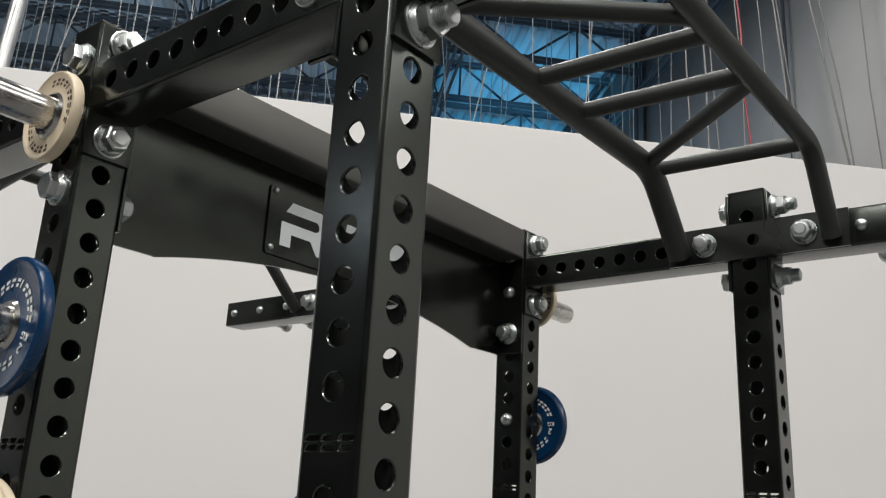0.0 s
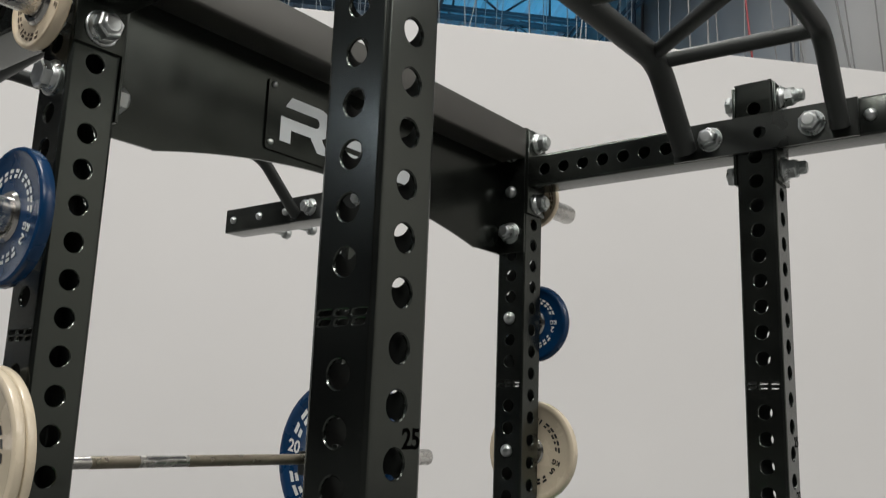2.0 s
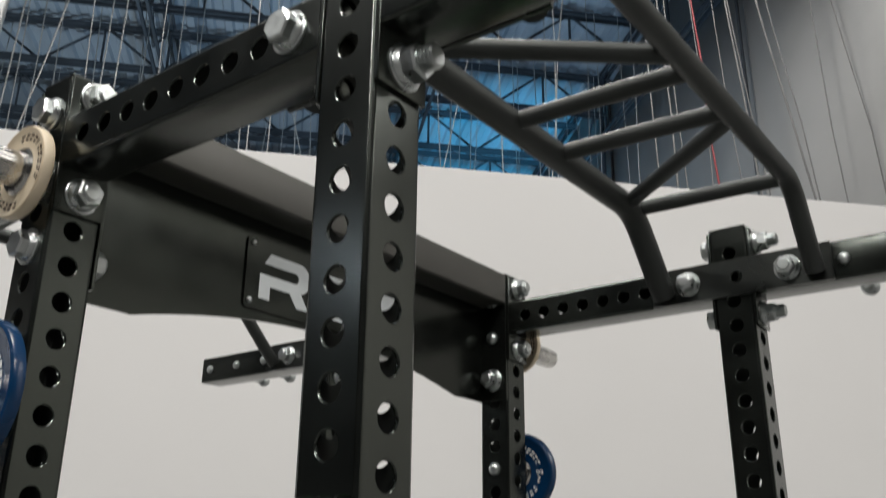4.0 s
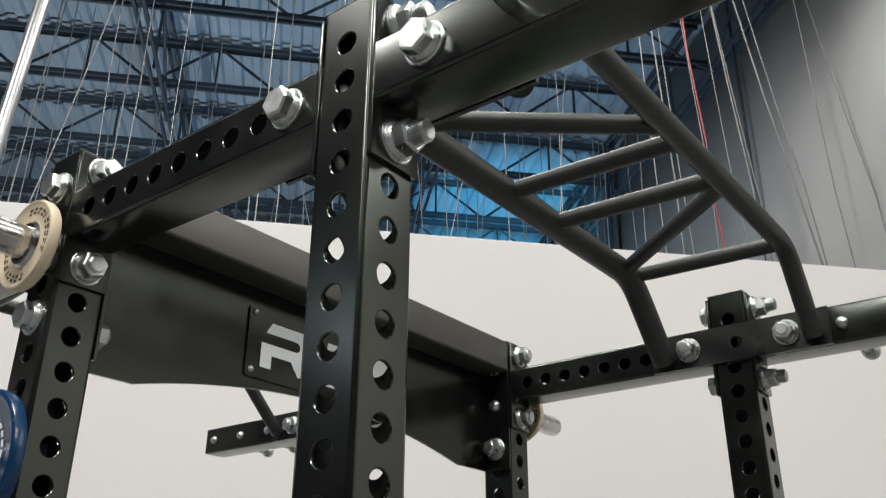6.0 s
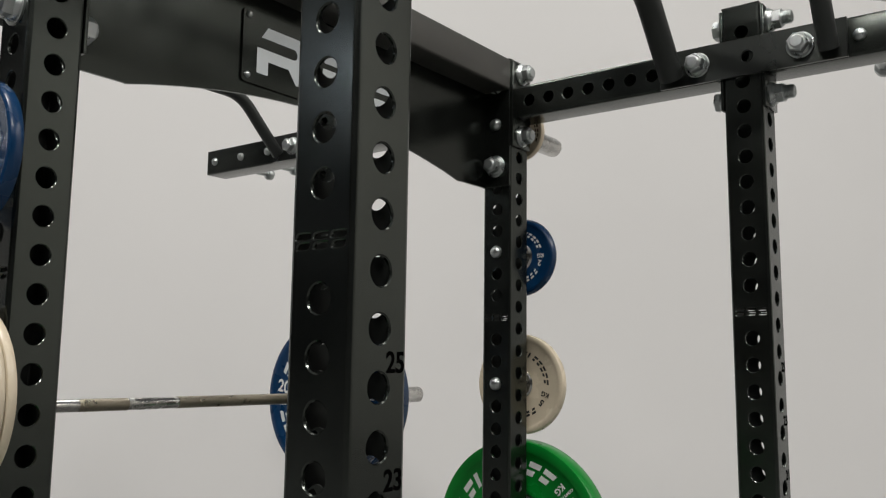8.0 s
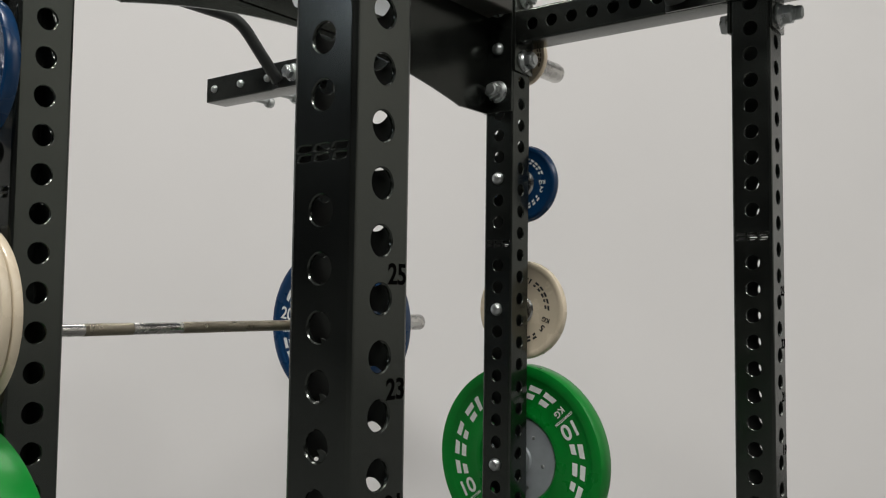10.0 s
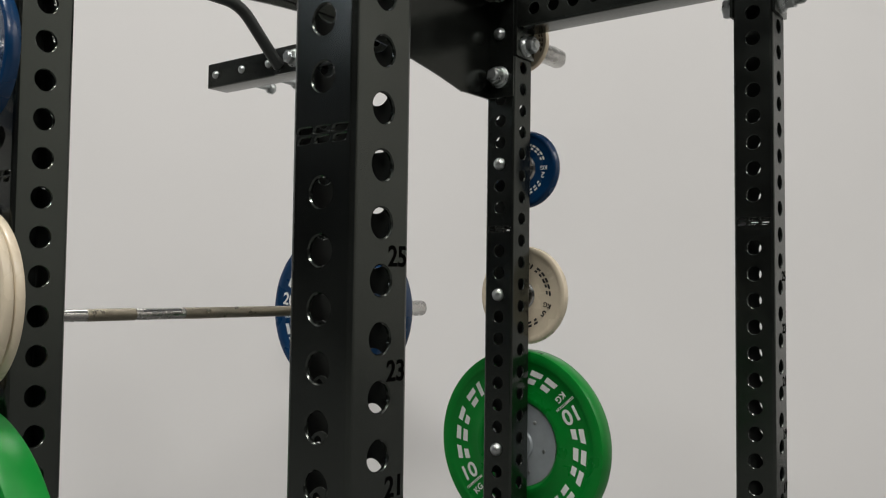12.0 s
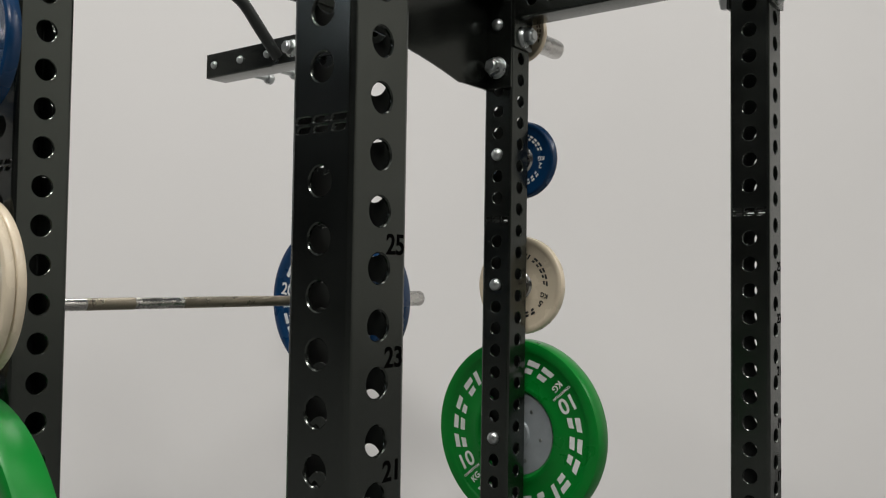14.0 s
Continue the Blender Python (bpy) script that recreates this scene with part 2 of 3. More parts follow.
    bm.to_mesh(me)
    bm.free()
    smooth_by_angle(me, 30)
    me.materials.append(coat or COAT)
    me.materials.append(BARE)
    return me


rack = tagged(empty("power_rack"), "black powder-coated steel power rack with punched square uprights", "power rack")

# uprights
UPRIGHT = tube_mesh("upright", 0.0, TOP - 0.004, [ZMARK + PITCH * k for k in range(-26, 12) if k], [ZMARK + PITCH * (k + 0.5) for k in range(-26, 12)], [ZMARK])
bm = bmesh.new()
box(bm, (-HALF, -HALF, TOP - 0.004), (HALF, HALF, TOP), 0.0015)
bmesh.ops.recalc_face_normals(bm, faces=bm.faces)
CAP = bpy.data.meshes.new("end_cap")
bm.to_mesh(CAP)
bm.free()
CAP.materials.append(COAT_MATT)
bm = bmesh.new()
box(bm, (-0.075, -0.075, 0.0), (0.075, 0.075, 0.008), 0.001)
FOOT = bpy.data.meshes.new("foot_plate")
bm.to_mesh(FOOT)
bm.free()
FOOT.materials.append(COAT)
uprights = {}
for key, x, y in (("A", 0, 0), ("B", 0, LY), ("C", W, LY), ("D", W, 0), ("E", 0, LAST), ("F", W, LAST)):
    up = link("upright", UPRIGHT, None, rack)
    up.location = (x, y, 0)
    if key == "D":
        up.matrix_basis = pose(x, y, BEAM_Z, -0.3, -0.22, 0) @ pose(0, 0, -BEAM_Z)
    uprights[key] = up
    link("end_cap", CAP, None, up)
    link("foot_plate", FOOT, None, up)
# flat numbers on the solid face; their black paints the shade of a cut
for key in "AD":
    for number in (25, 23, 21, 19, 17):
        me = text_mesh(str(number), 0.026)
        me.materials.append(CUT_SHADE)
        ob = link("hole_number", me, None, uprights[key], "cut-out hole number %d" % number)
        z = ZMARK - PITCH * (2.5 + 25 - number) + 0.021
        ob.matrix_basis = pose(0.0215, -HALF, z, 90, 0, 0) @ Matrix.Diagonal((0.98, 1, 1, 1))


# bolts
def hexagon(bm, r, d0, d1, chamfer=0.002):
    rings = []
    for d, k in ((d0, 1), (d1 - chamfer, 1), (d1, 0.88)):
        rings.append([bm.verts.new((d, r * k * math.cos(radians(60 * i + 12)), r * k * math.sin(radians(60 * i + 12)))) for i in range(6)])
    for a, b in zip(rings, rings[1:]):
        for i in range(6):
            bm.faces.new((a[i], a[(i + 1) % 6], b[(i + 1) % 6], b[i]))
    bm.faces.new(rings[-1])
    bm.faces.new(rings[0][::-1])


def shared(name, bm, material, smooth=True):
    bmesh.ops.recalc_face_normals(bm, faces=bm.faces)
    me = bpy.data.meshes.new(name)
    bm.to_mesh(me)
    bm.free()
    if smooth:
        smooth_by_angle(me, 32)
    me.materials.append(material)
    return me


WASHER = shared("washer", lathe([(0, 0), (0, 0.0215), (0.0022, 0.0218), (0.0032, 0.0205), (0.0032, 0)], 40), ZINC)
bm = lathe([(0.0032, 0), (0.0032, 0.0195), (0.005, 0.0192), (0.0085, 0.0165), (0.0085, 0)], 40)
hexagon(bm, 0.0172, 0.008, 0.0185)
HEAD = shared("bolt_head", bm, ZINC)
bm = lathe([(0.0032, 0), (0.0032, 0.0195), (0.005, 0.0192), (0.0085, 0.0165), (0.0085, 0)], 40)
hexagon(bm, 0.0172, 0.008, 0.0215)
NUT = shared("nut", bm, ZINC)


def thread(length):
    prof = [(0.02, 0), (0.02, 0.0098)]
    d = 0.0215
    while d < 0.0215 + length:
        prof += [(d, 0.0116), (d + 0.0008, 0.0116), (d + 0.0013, 0.0103), (d + 0.0017, 0.0103)]
        d += 0.0022
    return shared("bolt_end", lathe(prof + [(d, 0.0108), (d + 0.0015, 0.009), (d + 0.0015, 0.0)], 24), ZINC)


LONG_END, SHORT_END = thread(0.0115), thread(0.002)
DOME = shared("button_bolt", lathe([(0, 0), (0, 0.0146), (0.004, 0.0143), (0.0095, 0.0112), (0.0125, 0.006), (0.013, 0)], 24), ZINC)
ROTATE = {"-x": (0, 0, 180), "+x": (0, 0, 0), "-y": (0, 0, -90), "+y": (0, 0, 90)}
spin = [0]


def bolt(parent, x, y, z, way, kind="head"):
    spin[0] += 37
    m = pose(x, y, z, *ROTATE[way]) @ pose(0, 0, 0, spin[0] % 60, 0, 0)
    base = parent.matrix_basis.inverted()
    meshes = {"head": (("washer", WASHER), ("bolt", HEAD)), "nut": (("washer", WASHER), ("nut", NUT), ("bolt", SHORT_END)),
              "long": (("washer", WASHER), ("nut", NUT), ("bolt", LONG_END)), "dome": (("bolt", DOME),), "stud": (("bolt", DOME),)}[kind]
    grow = Matrix.Diagonal({"dome": (1, 1, 1, 1), "stud": (0.8, 0.82, 0.82, 1)}.get(kind, (1.25, 1.18, 1.18, 1)))
    for name, me in meshes:
        link(name, me, None, parent).matrix_basis = base @ m @ grow


# side beams
SPAN = LY - 2 * HALF - 0.012
BEAM = tube_mesh("side_beam", -SPAN / 2, SPAN / 2, [PITCH * k for k in range(-4, 5)], [])
FRONT = tube_mesh("side_beam", -0.22, 0.22, [], [])
REAR = tube_mesh("side_beam", -0.2315, 0.2315, [], [])
bm = bmesh.new()
box(bm, (-HALF, -0.003, -0.103), (HALF, 0.003, 0.103), 0.0012)
FLANGE = shared("end_plate", bm, COAT)
bm = bmesh.new()
box(bm, (-HALF + 0.001, -0.002, -HALF + 0.001), (HALF - 0.001, 0.002, HALF - 0.001), 0.001)
PLUG = shared("end_plug", bm, COAT_MATT)
beams = {}
for x in (0, W):
    for key, y, me in (("mid", LY / 2, BEAM), ("back", (LY + LAST) / 2, BEAM), ("front", -HALF - 0.006 - 0.22, FRONT), ("rear", LAST + HALF + 0.006 + 0.2315, REAR)):
        beam = link("side_beam", me, None, rack)
        beam.matrix_basis = pose(x, y, BEAM_Z, 90, 0, 0)
        beams[key, x] = beam
        half = {"mid": SPAN / 2, "back": SPAN / 2, "front": 0.22, "rear": 0.2315}[key]
        inv = beam.matrix_basis.inverted()
        for side in (-1, 1):
            outer = (key == "front" and side < 0) or (key == "rear" and side > 0)
            ob = link("end_plug" if outer else "end_plate", PLUG if outer else FLANGE, None, beam)
            ob.matrix_basis = inv @ pose(x, y + side * (half + (0.002 if outer else 0.003)), BEAM_Z + (0 if outer else 0.001))
    for y in (0, LY, LAST):
        for z in (ZMARK + PITCH * 8.5, ZMARK + PITCH * 11.5):
            owner = beams["mid" if y else "front", x]
            if y == LAST:
                owner = beams["back", x]
            bolt(owner, x, y - HALF - 0.006, z, "-y", "long" if y == 0 else "nut")
            bolt(owner, x, y + HALF + 0.006, z, "+y", "head")

# rear crossmember with its name plate
CT = tube_mesh("top_tube", HALF + 0.006, W - HALF - 0.006, [], [], (), TUBE_COAT)
mid = W / 2
bm = bmesh.new()
outline = [(HALF + 0.006, 1.96), (HALF + 0.006, 1.719), (0.147, 1.719)]
for i in range(25):
    u = -1 + 2 * i / 24
    outline.append((mid + u * 0.428, 1.773 - 0.055 * u * u))
outline += [(W - 0.147, 1.719), (W - HALF - 0.006, 1.719), (W - HALF - 0.006, 1.96)]
vs = [bm.verts.new((x, 0.612, z)) for x, z in outline]
face = bm.faces.new(vs)
ext = bmesh.ops.extrude_face_region(bm, geom=[face])
bmesh.ops.translate(bm, vec=(0, 0.005, 0), verts=[v for v in ext["geom"] if isinstance(v, bmesh.types.BMVert)])
cross = part("crossmember", bm, SHEET_COAT, rack)
ob = link("top_tube", CT, None, cross)
ob.matrix_basis = pose(0, LY, TOP - HALF - 0.002, 0, 90, 0)
for x in (HALF, W - HALF - 0.006):
    bm = bmesh.new()
    box(bm, (x, LY - HALF, 1.719), (x + 0.006, LY + HALF, TOP - 0.001), 0.0012)
    part("end_plate", bm, COAT, cross)
for z in (ZMARK + PITCH * 11, ZMARK + PITCH * 7):
    bolt(cross, -HALF, LY, z, "-x", "head")
    bolt(cross, HALF + 0.006, LY, z, "+x", "nut")
    bolt(cross, W - HALF - 0.006, LY, z, "-x", "nut")
    bolt(cross, W + HALF, LY, z, "+x", "head")
bm = bmesh.new()
box(bm, (0.362, 0.608, 1.782), (0.79, 0.6118, 1.914))
edges = [e for e in bm.edges if abs(e.verts[0].co.y - e.verts[1].co.y) > 0.002]
bmesh.ops.bevel(bm, geom=edges, offset=0.008, segments=4, affect="EDGES", profile=0.5)
part("name_plate", bm, SHEET_COAT, cross, "black name plate with a pale grey emblem")
for x in (0.374, 0.778):
    for z in (1.795, 1.903):
        link("screw", DOME, None, cross).matrix_basis = pose(x, 0.608, z, 0, 0, -90) @ Matrix.Diagonal((0.45, 0.4, 0.4, 1))
# emblem: a folded band over a stepped foot
def arc(x, z, radius, start, end, steps=12):
    return [(x + radius * math.cos(radians(start + (end - start) * i / steps)), z + radius * math.sin(radians(start + (end - start) * i / steps))) for i in range(steps + 1)]


emblem = [(0.417, 1.891), (0.403, 1.870), *arc(0.479, 1.860, 0.010, 90, -90), (0.394, 1.850), (0.394, 1.804), (0.420, 1.804),
          (0.420, 1.829), (0.468, 1.829), (0.487, 1.804), (0.518, 1.804), *arc(0.490, 1.862, 0.029, -76, 90)]
bm = bmesh.new()
face = bm.faces.new([bm.verts.new((x, 0.6074, z)) for x, z in emblem])
part("emblem", bm, LOGO, cross, "pale grey folded-band emblem")
for x0, x1, rows in ((0.545, 0.638, ((1.804, 1.827), (1.838, 1.857), (1.868, 1.891))), (0.658, 0.752, ((1.804, 1.836), (1.85, 1.891)))):
    bm = bmesh.new()
    for low, high in rows:
        bm.faces.new([bm.verts.new((x + (z - 1.804) * 0.2, 0.6074, z)) for x, z in ((x0, low), (x1, low), (x1, high), (x0, high))])
    part("emblem_bars", bm, LOGO, cross, "pale grey slanted emblem bars")


# pull-up bars
def plate_with_hole(x0, x1, y0, y1, z0, z1, yc, zc, r, n=32):
    """A flat plate across x with one round hole."""
    bm = bmesh.new()
    rings = []
    for x, k in ((x0, 0), (x0, 1), (x1, 1), (x1, 0)):
        ring = []
        for i in range(n):
            a = 2 * math.pi * i / n
            c, s = math.cos(a), math.sin(a)
            m = max(abs(c), abs(s))
            y = yc + (r * c if k else c / m * ((y1 - yc) if c > 0 else (yc - y0)))
            z = zc + (r * s if k else s / m * ((z1 - zc) if s > 0 else (zc - z0)))
            ring.append(bm.verts.new((x, y, z)))
        rings.append(ring)
    for a, b in zip(rings, rings[1:] + rings[:1]):
        for i in range(n):
            bm.faces.new((a[i], a[(i + 1) % n], b[(i + 1) % n], b[i]))
    return bm


def pull_up_bar(name, label, thin=0.0185, thin_bend=1.0, z=2.052, end_grips=True):
    r1, r2 = 0.141, -0.166
    foot, frame_bm = 1.1, bmesh.new()
    for y, r, bend in ((r1, 0.0248, 0.965), (r2, thin, thin_bend)):
        sweep(rounded([(W - foot, y, 1.898), (W - bend, y, z), (bend, y, z), (foot, y, 1.898)], 0.05), r, 24, frame_bm)
    bar = part(name, frame_bm, BAR_COAT, rack, label, True)
    for x in (HALF, W - HALF - 0.006):
        part("bracket_plate", plate_with_hole(x, x + 0.006, -0.197, 0.17, BEAM_Z - HALF, BEAM_Z + HALF, -0.0125, BEAM_Z, 0.0125), COAT_MATT, bar)
    ends = ((0.968, 0.985), (0.184, 0.167)) if end_grips else ()
    for xa, xb in ((0.5, 0.515), (0.65, 0.665), (0.935, 0.688), (0.217, 0.464), *ends):
        part("grip", sweep([(xa, r1, z), (xb, r2, z)], 0.0152, 20), BAR_COAT, bar, "", True)
    for x, y in ((0.5, r1), (0.65, r1)):
        bm = bmesh.new()
        bmesh.ops.create_icosphere(bm, subdivisions=2, radius=0.004, matrix=Matrix.Translation((x + 0.006, y - 0.018, z + 0.014)))
        part("weld_bead", bm, ZINC, bar, "", True)
    return bar


front_bar = pull_up_bar("pull_up_bar", "matt black multi-grip pull-up bar")
rear_bar = pull_up_bar("pull_up_bar", "matt black multi-grip pull-up bar with a slim rear rail", 0.0168, 0.955, 2.04, False)
REAR_BAR_Y = 1.17
rear_bar.matrix_basis = Matrix.Translation((W, REAR_BAR_Y, 0)) @ pose(0, 0, 0, 0, 0, 180)
for bar, y0, turn in ((front_bar, 0, 1), (rear_bar, REAR_BAR_Y, -1)):
    for dy in (-0.1135 * turn, 0.0885 * turn):
        bolt(bar, -HALF, y0 + dy, BEAM_Z, "-x", "head")
        bolt(bar, HALF + 0.006, y0 + dy, BEAM_Z, "+x", "nut")
        bolt(bar, W - HALF - 0.006, y0 + dy, BEAM_Z, "-x", "nut")
        bolt(bar, W + HALF, y0 + dy, BEAM_Z, "+x", "head")

# band pegs through the overhanging beams
for x, side in ((W, 1), (0, -1)):
    for key, ys in (("rear", (1.395, 1.515, 1.637)), ("front", (-0.217,))):
        for y in ys:
            beam = beams[key, x]
            bolt(beam, x - side * HALF, y, BEAM_Z, "-x" if side > 0 else "+x", "stud")
            prof = [(0, 0), (0, 0.009), (0.132, 0.009), (0.134, 0.016), (0.14, 0.0185), (0.151, 0.0185), (0.155, 0.016), (0.156, 0)]
            me = shared("band_peg", lathe(prof, 28), ZINC)
            link("band_peg", me, None, beam, "zinc-plated band peg").matrix_basis = beam.matrix_basis.inverted() @ pose(x + side * HALF, y, BEAM_Z, 0, 0, 0 if side > 0 else 180)

# storage pegs on the middle uprights
PEG_ZS = {"small": ZMARK + 9 * PITCH, "blue": ZMARK + 3 * PITCH, "cream": ZMARK - 3 * PITCH, "green": ZMARK - 10 * PITCH}
def horn_mesh(long):
    return shared("storage_peg", lathe([(0, 0), (0, 0.032), (0.006, 0.032), (0.008, 0.0245), (long - 0.008, 0.0245), (long - 0.003, 0.0235), (long, 0.021), (long, 0.017), (long - 0.016, 0.016), (long - 0.016, 0)], 40), CHROME)


LONG_HORN, HORN = horn_mesh(0.194), horn_mesh(0.16)
for key, x, side in (("B", 0, -1), ("C", W, 1)):
    for held, z in PEG_ZS.items():
        owner = uprights[key]
        base = owner.matrix_basis.inverted()
        link("storage_peg", LONG_HORN if held == "small" or side < 0 else HORN, None, owner, "chrome plate storage peg").matrix_basis = base @ pose(x + side * HALF, LY, z, 0, 0, 0 if side > 0 else 180)
        bolt(owner, x - side * (HALF + (0.006 if z > 1.72 else 0)), LY, z, "-x" if side > 0 else "+x", "dome")

# bar hooks on the rear uprights
BAR_Y, BAR_Z = 1.246, 1.203
for key, x in (("E", 0), ("F", W)):
    owner = uprights[key]
    y0 = LAST + HALF
    bm = bmesh.new()
    box(bm, (x - 0.03, y0, BAR_Z - 0.075), (x + 0.03, y0 + 0.008, BAR_Z + 0.09), 0.001)
    box(bm, (x - 0.03, y0 + 0.008, BAR_Z - 0.044), (x + 0.03, y0 + 0.075, BAR_Z - 0.0145), 0.002)
    box(bm, (x - 0.03, y0 + 0.063, BAR_Z - 0.0145), (x + 0.03, y0 + 0.075, BAR_Z + 0.02), 0.002)
    hook = part("bar_hook", bm, COAT_MATT, owner)
    hook.matrix_basis = owner.matrix_basis.inverted()


# ---- weight plates ----
def plate_faces(r_mid, tall, first, ink, plate, half, words, groups=((191, 3, 14.5, 9.0), (149, 7, 13.0, 9.0)), repeat=True, squeeze=1.0):
    """Lettering of a plate on both faces: plain blocks along an arc, and the weight."""
    for side in (-1, 1):
        turn = pose(0, 0, 0, 0, 0, 0 if side < 0 else 180)
        bm = bmesh.new()
        for half_turn in ((0, 180) if repeat else (0,)):
            for start, count, pitch, broad in groups:
                for i in range(count):
                    a0 = start + half_turn + first - i * pitch * squeeze
                    a1 = a0 - broad * squeeze
                    lean = 2.5 * squeeze
                    thin = 0.4 if count > 3 and i == 1 else 1.0
                    a1 = a0 + (a1 - a0) * thin
                    low, high = r_mid - tall * 0.42, r_mid + tall * 0.42
                    cut = tall * 0.09
                    bars = ((low, high, 1.0),) if thin < 1 else ((low, r_mid - cut, (0.82, 1.0, 0.7)[i % 3]), (r_mid + cut, high, 1.0))
                    for lo, hi, wide in bars:
                        quad = []
                        for aa, rr in ((0, lo), (1, lo), (1, hi), (0, hi)):
                            t = radians(a0 + (a1 - a0) * aa * wide - lean * (rr - low) / (high - low))
                            quad.append(bm.verts.new((-half - 0.0006, -rr * math.cos(t), rr * math.sin(t))))
                        bm.faces.new(quad)
        ob = tagged(part("lettering", bm, ink, plate), kind="stuff")
        ob.matrix_basis = turn
        for half_turn in ((0, 180) if repeat else (0,)):
            for body, size, angle, rad in words:
                me = text_mesh(body, size, 0.0003)
                me.materials.append(ink)
                t = radians(angle + first + half_turn)
                inward = Vector((0, math.cos(t), -math.sin(t)))
                clock = Vector((0, -math.sin(t), -math.cos(t)))
                m = Matrix((inward, clock, inward.cross(clock))).transposed().to_4x4()
                m.translation = (-half - 0.0006, -rad * math.cos(t), rad * math.sin(t))
                link("weight_mark", me, None, plate, "weight marking %s" % body).matrix_basis = turn @ m


def weight_plate(label, r, thick, rubber, ink, profile, hub, words, r_text, tall, first, squeeze=1.0, repeat=True, groups=((191, 3, 14.5, 9.0), (149, 7, 13.0, 9.0))):
    plate = tagged(empty("weight_plate"), label, "weight plate", "weight plates")
    part("disc", lathe(profile, 96), rubber, plate, "", True)
    if hub:
        part("hub_ring", lathe(hub, 48), DISC_STEEL if r > 0.2 else CHROME, plate, "", True)
    plate_faces(r_text, tall, first, ink, plate, thick, words, groups, repeat, squeeze)
    return plate


def disc_profile(r, half, rim, inset, hole=0.0255, round_off=0.006):
    """Half profile of a plate with a raised rim."""
    ro = round_off
    side = [(-half, hole), (-half, r - rim), (-half - inset * 0.5, r - rim + 0.004), (-half - inset, r - rim + 0.009), (-half - inset, r - ro), (-half - inset + ro * 0.35, r - ro * 0.3), (-half - inset + ro, r)]
    other = [(-d, q) for d, q in reversed(side)]
    return [*side, *other, side[0]]


def bumper(label, first=0.0, colour=GREEN):
    r, half = 0.225, 0.0225 if colour is GREEN else 0.026
    near = [(-half + 0.009, 0.0985), (-half + 0.002, 0.103), (-half - 0.0015, 0.107), (-half - 0.002, 0.112), (-half - 0.0015, 0.118), (-half + 0.001, 0.123), (-half + 0.001, 0.194), (-half - 0.001, 0.197), (-half - 0.003, 0.202), (-half - 0.003, r - 0.007), (-half - 0.0015, r - 0.002), (-half + 0.003, r)]
    prof = near + [(-d, q) for d, q in reversed(near)] + near[:1]
    disc = [(-half, 0.0255), (-half, 0.035), (-half + 0.005, 0.038), (-half + 0.007, 0.0992)]
    hub = disc + [(-d, q) for d, q in reversed(disc)] + disc[:1]
    number = "10" if colour is GREEN else "20"
    words = ((number, 0.05, 31, 0.166), ("COMPETITION", 0.0085, 40.5, 0.165), ("KG", 0.021, 47, 0.166))
    plate = weight_plate(label, r, half - 0.001, colour, WHITE_INK, prof, hub, words, 0.166, 0.04, first, 1.0, True, ((200, 3, 15.8, 10.5), (150, 7, 13.8, 10.5)))
    for i in range(6):
        t = radians(60 * i + 8)
        for side in (-1, 1):
            link("hub_screw", DOME, None, plate).matrix_basis = pose(side * (half - 0.0066), 0.068 * math.cos(t), 0.068 * math.sin(t), 0, 0, 90 + 90 * -side) @ Matrix.Diagonal((0.12, 0.35, 0.35, 1))
    return plate


def change_plate(label, r, half, rubber, ink, number, first, r_text, tall, size, soft_edge=0.011):
    prof = disc_profile(r, half - 0.004, r * 0.16, 0.004, 0.0255, soft_edge)
    hub = [(-half - 0.001, 0.0255), (-half - 0.001, 0.031), (-half + 0.003, 0.035), (half - 0.003, 0.035), (half + 0.001, 0.031), (half + 0.001, 0.0255), (-half - 0.001, 0.0255)]
    words = ((number, size, 29, r_text), ("KG", size * 0.72, 46, r_text)) if number else ()
    return weight_plate(label, r, half - 0.004, rubber, ink, prof, hub, words, r_text, tall, first, 0.96)


IN = HALF + 0.008
for side, x0 in ((-1, 0), (1, W)):
    beside = "on a storage peg"
    p = bumper("green rubber ten-kilogram bumper plate " + beside, 0 if side > 0 else 13)
    p.location = (x0 + side * (IN + 0.0305), LY, PEG_ZS["green"] - 0.0012)
    p = change_plate("blue rubber two-kilogram change plate " + beside, 0.094, 0.0142 if side > 0 else 0.0098, BLUE, WHITE_INK, "2", -45 if side > 0 else -65, 0.058, 0.0145, 0.019, 0.011 if side > 0 else 0.005)
    p.location = (x0 + side * (IN + (0.028 if side > 0 else 0.022)), LY, PEG_ZS["blue"] - 0.0012)
    slim, seat, drop = (0.0108, 0.0268, 0.0012) if side > 0 else (0.0069, 0.0154, 0.0045)
    for k in range(1 if side > 0 else 2):
        p = change_plate("cream rubber five-kilogram change plate " + beside, 0.1185 if side > 0 else 0.1168, slim, CREAM, BLACK_INK, "5", -64, 0.073, 0.0155, 0.022, 0.0045)
        p.location = (x0 + side * (IN + seat + 2 * slim * k), LY, PEG_ZS["cream"] - drop)
    p = change_plate("sand-coloured small fractional plate " + beside, 0.068, 0.0085, SAND, BROWN_INK, "", -90, 0.0515, 0.0125, 0.011, 0.004)
    p.location = (x0 + side * (IN + (0.016 if side > 0 else 0.02)), LY, PEG_ZS["small"] - 0.0012)

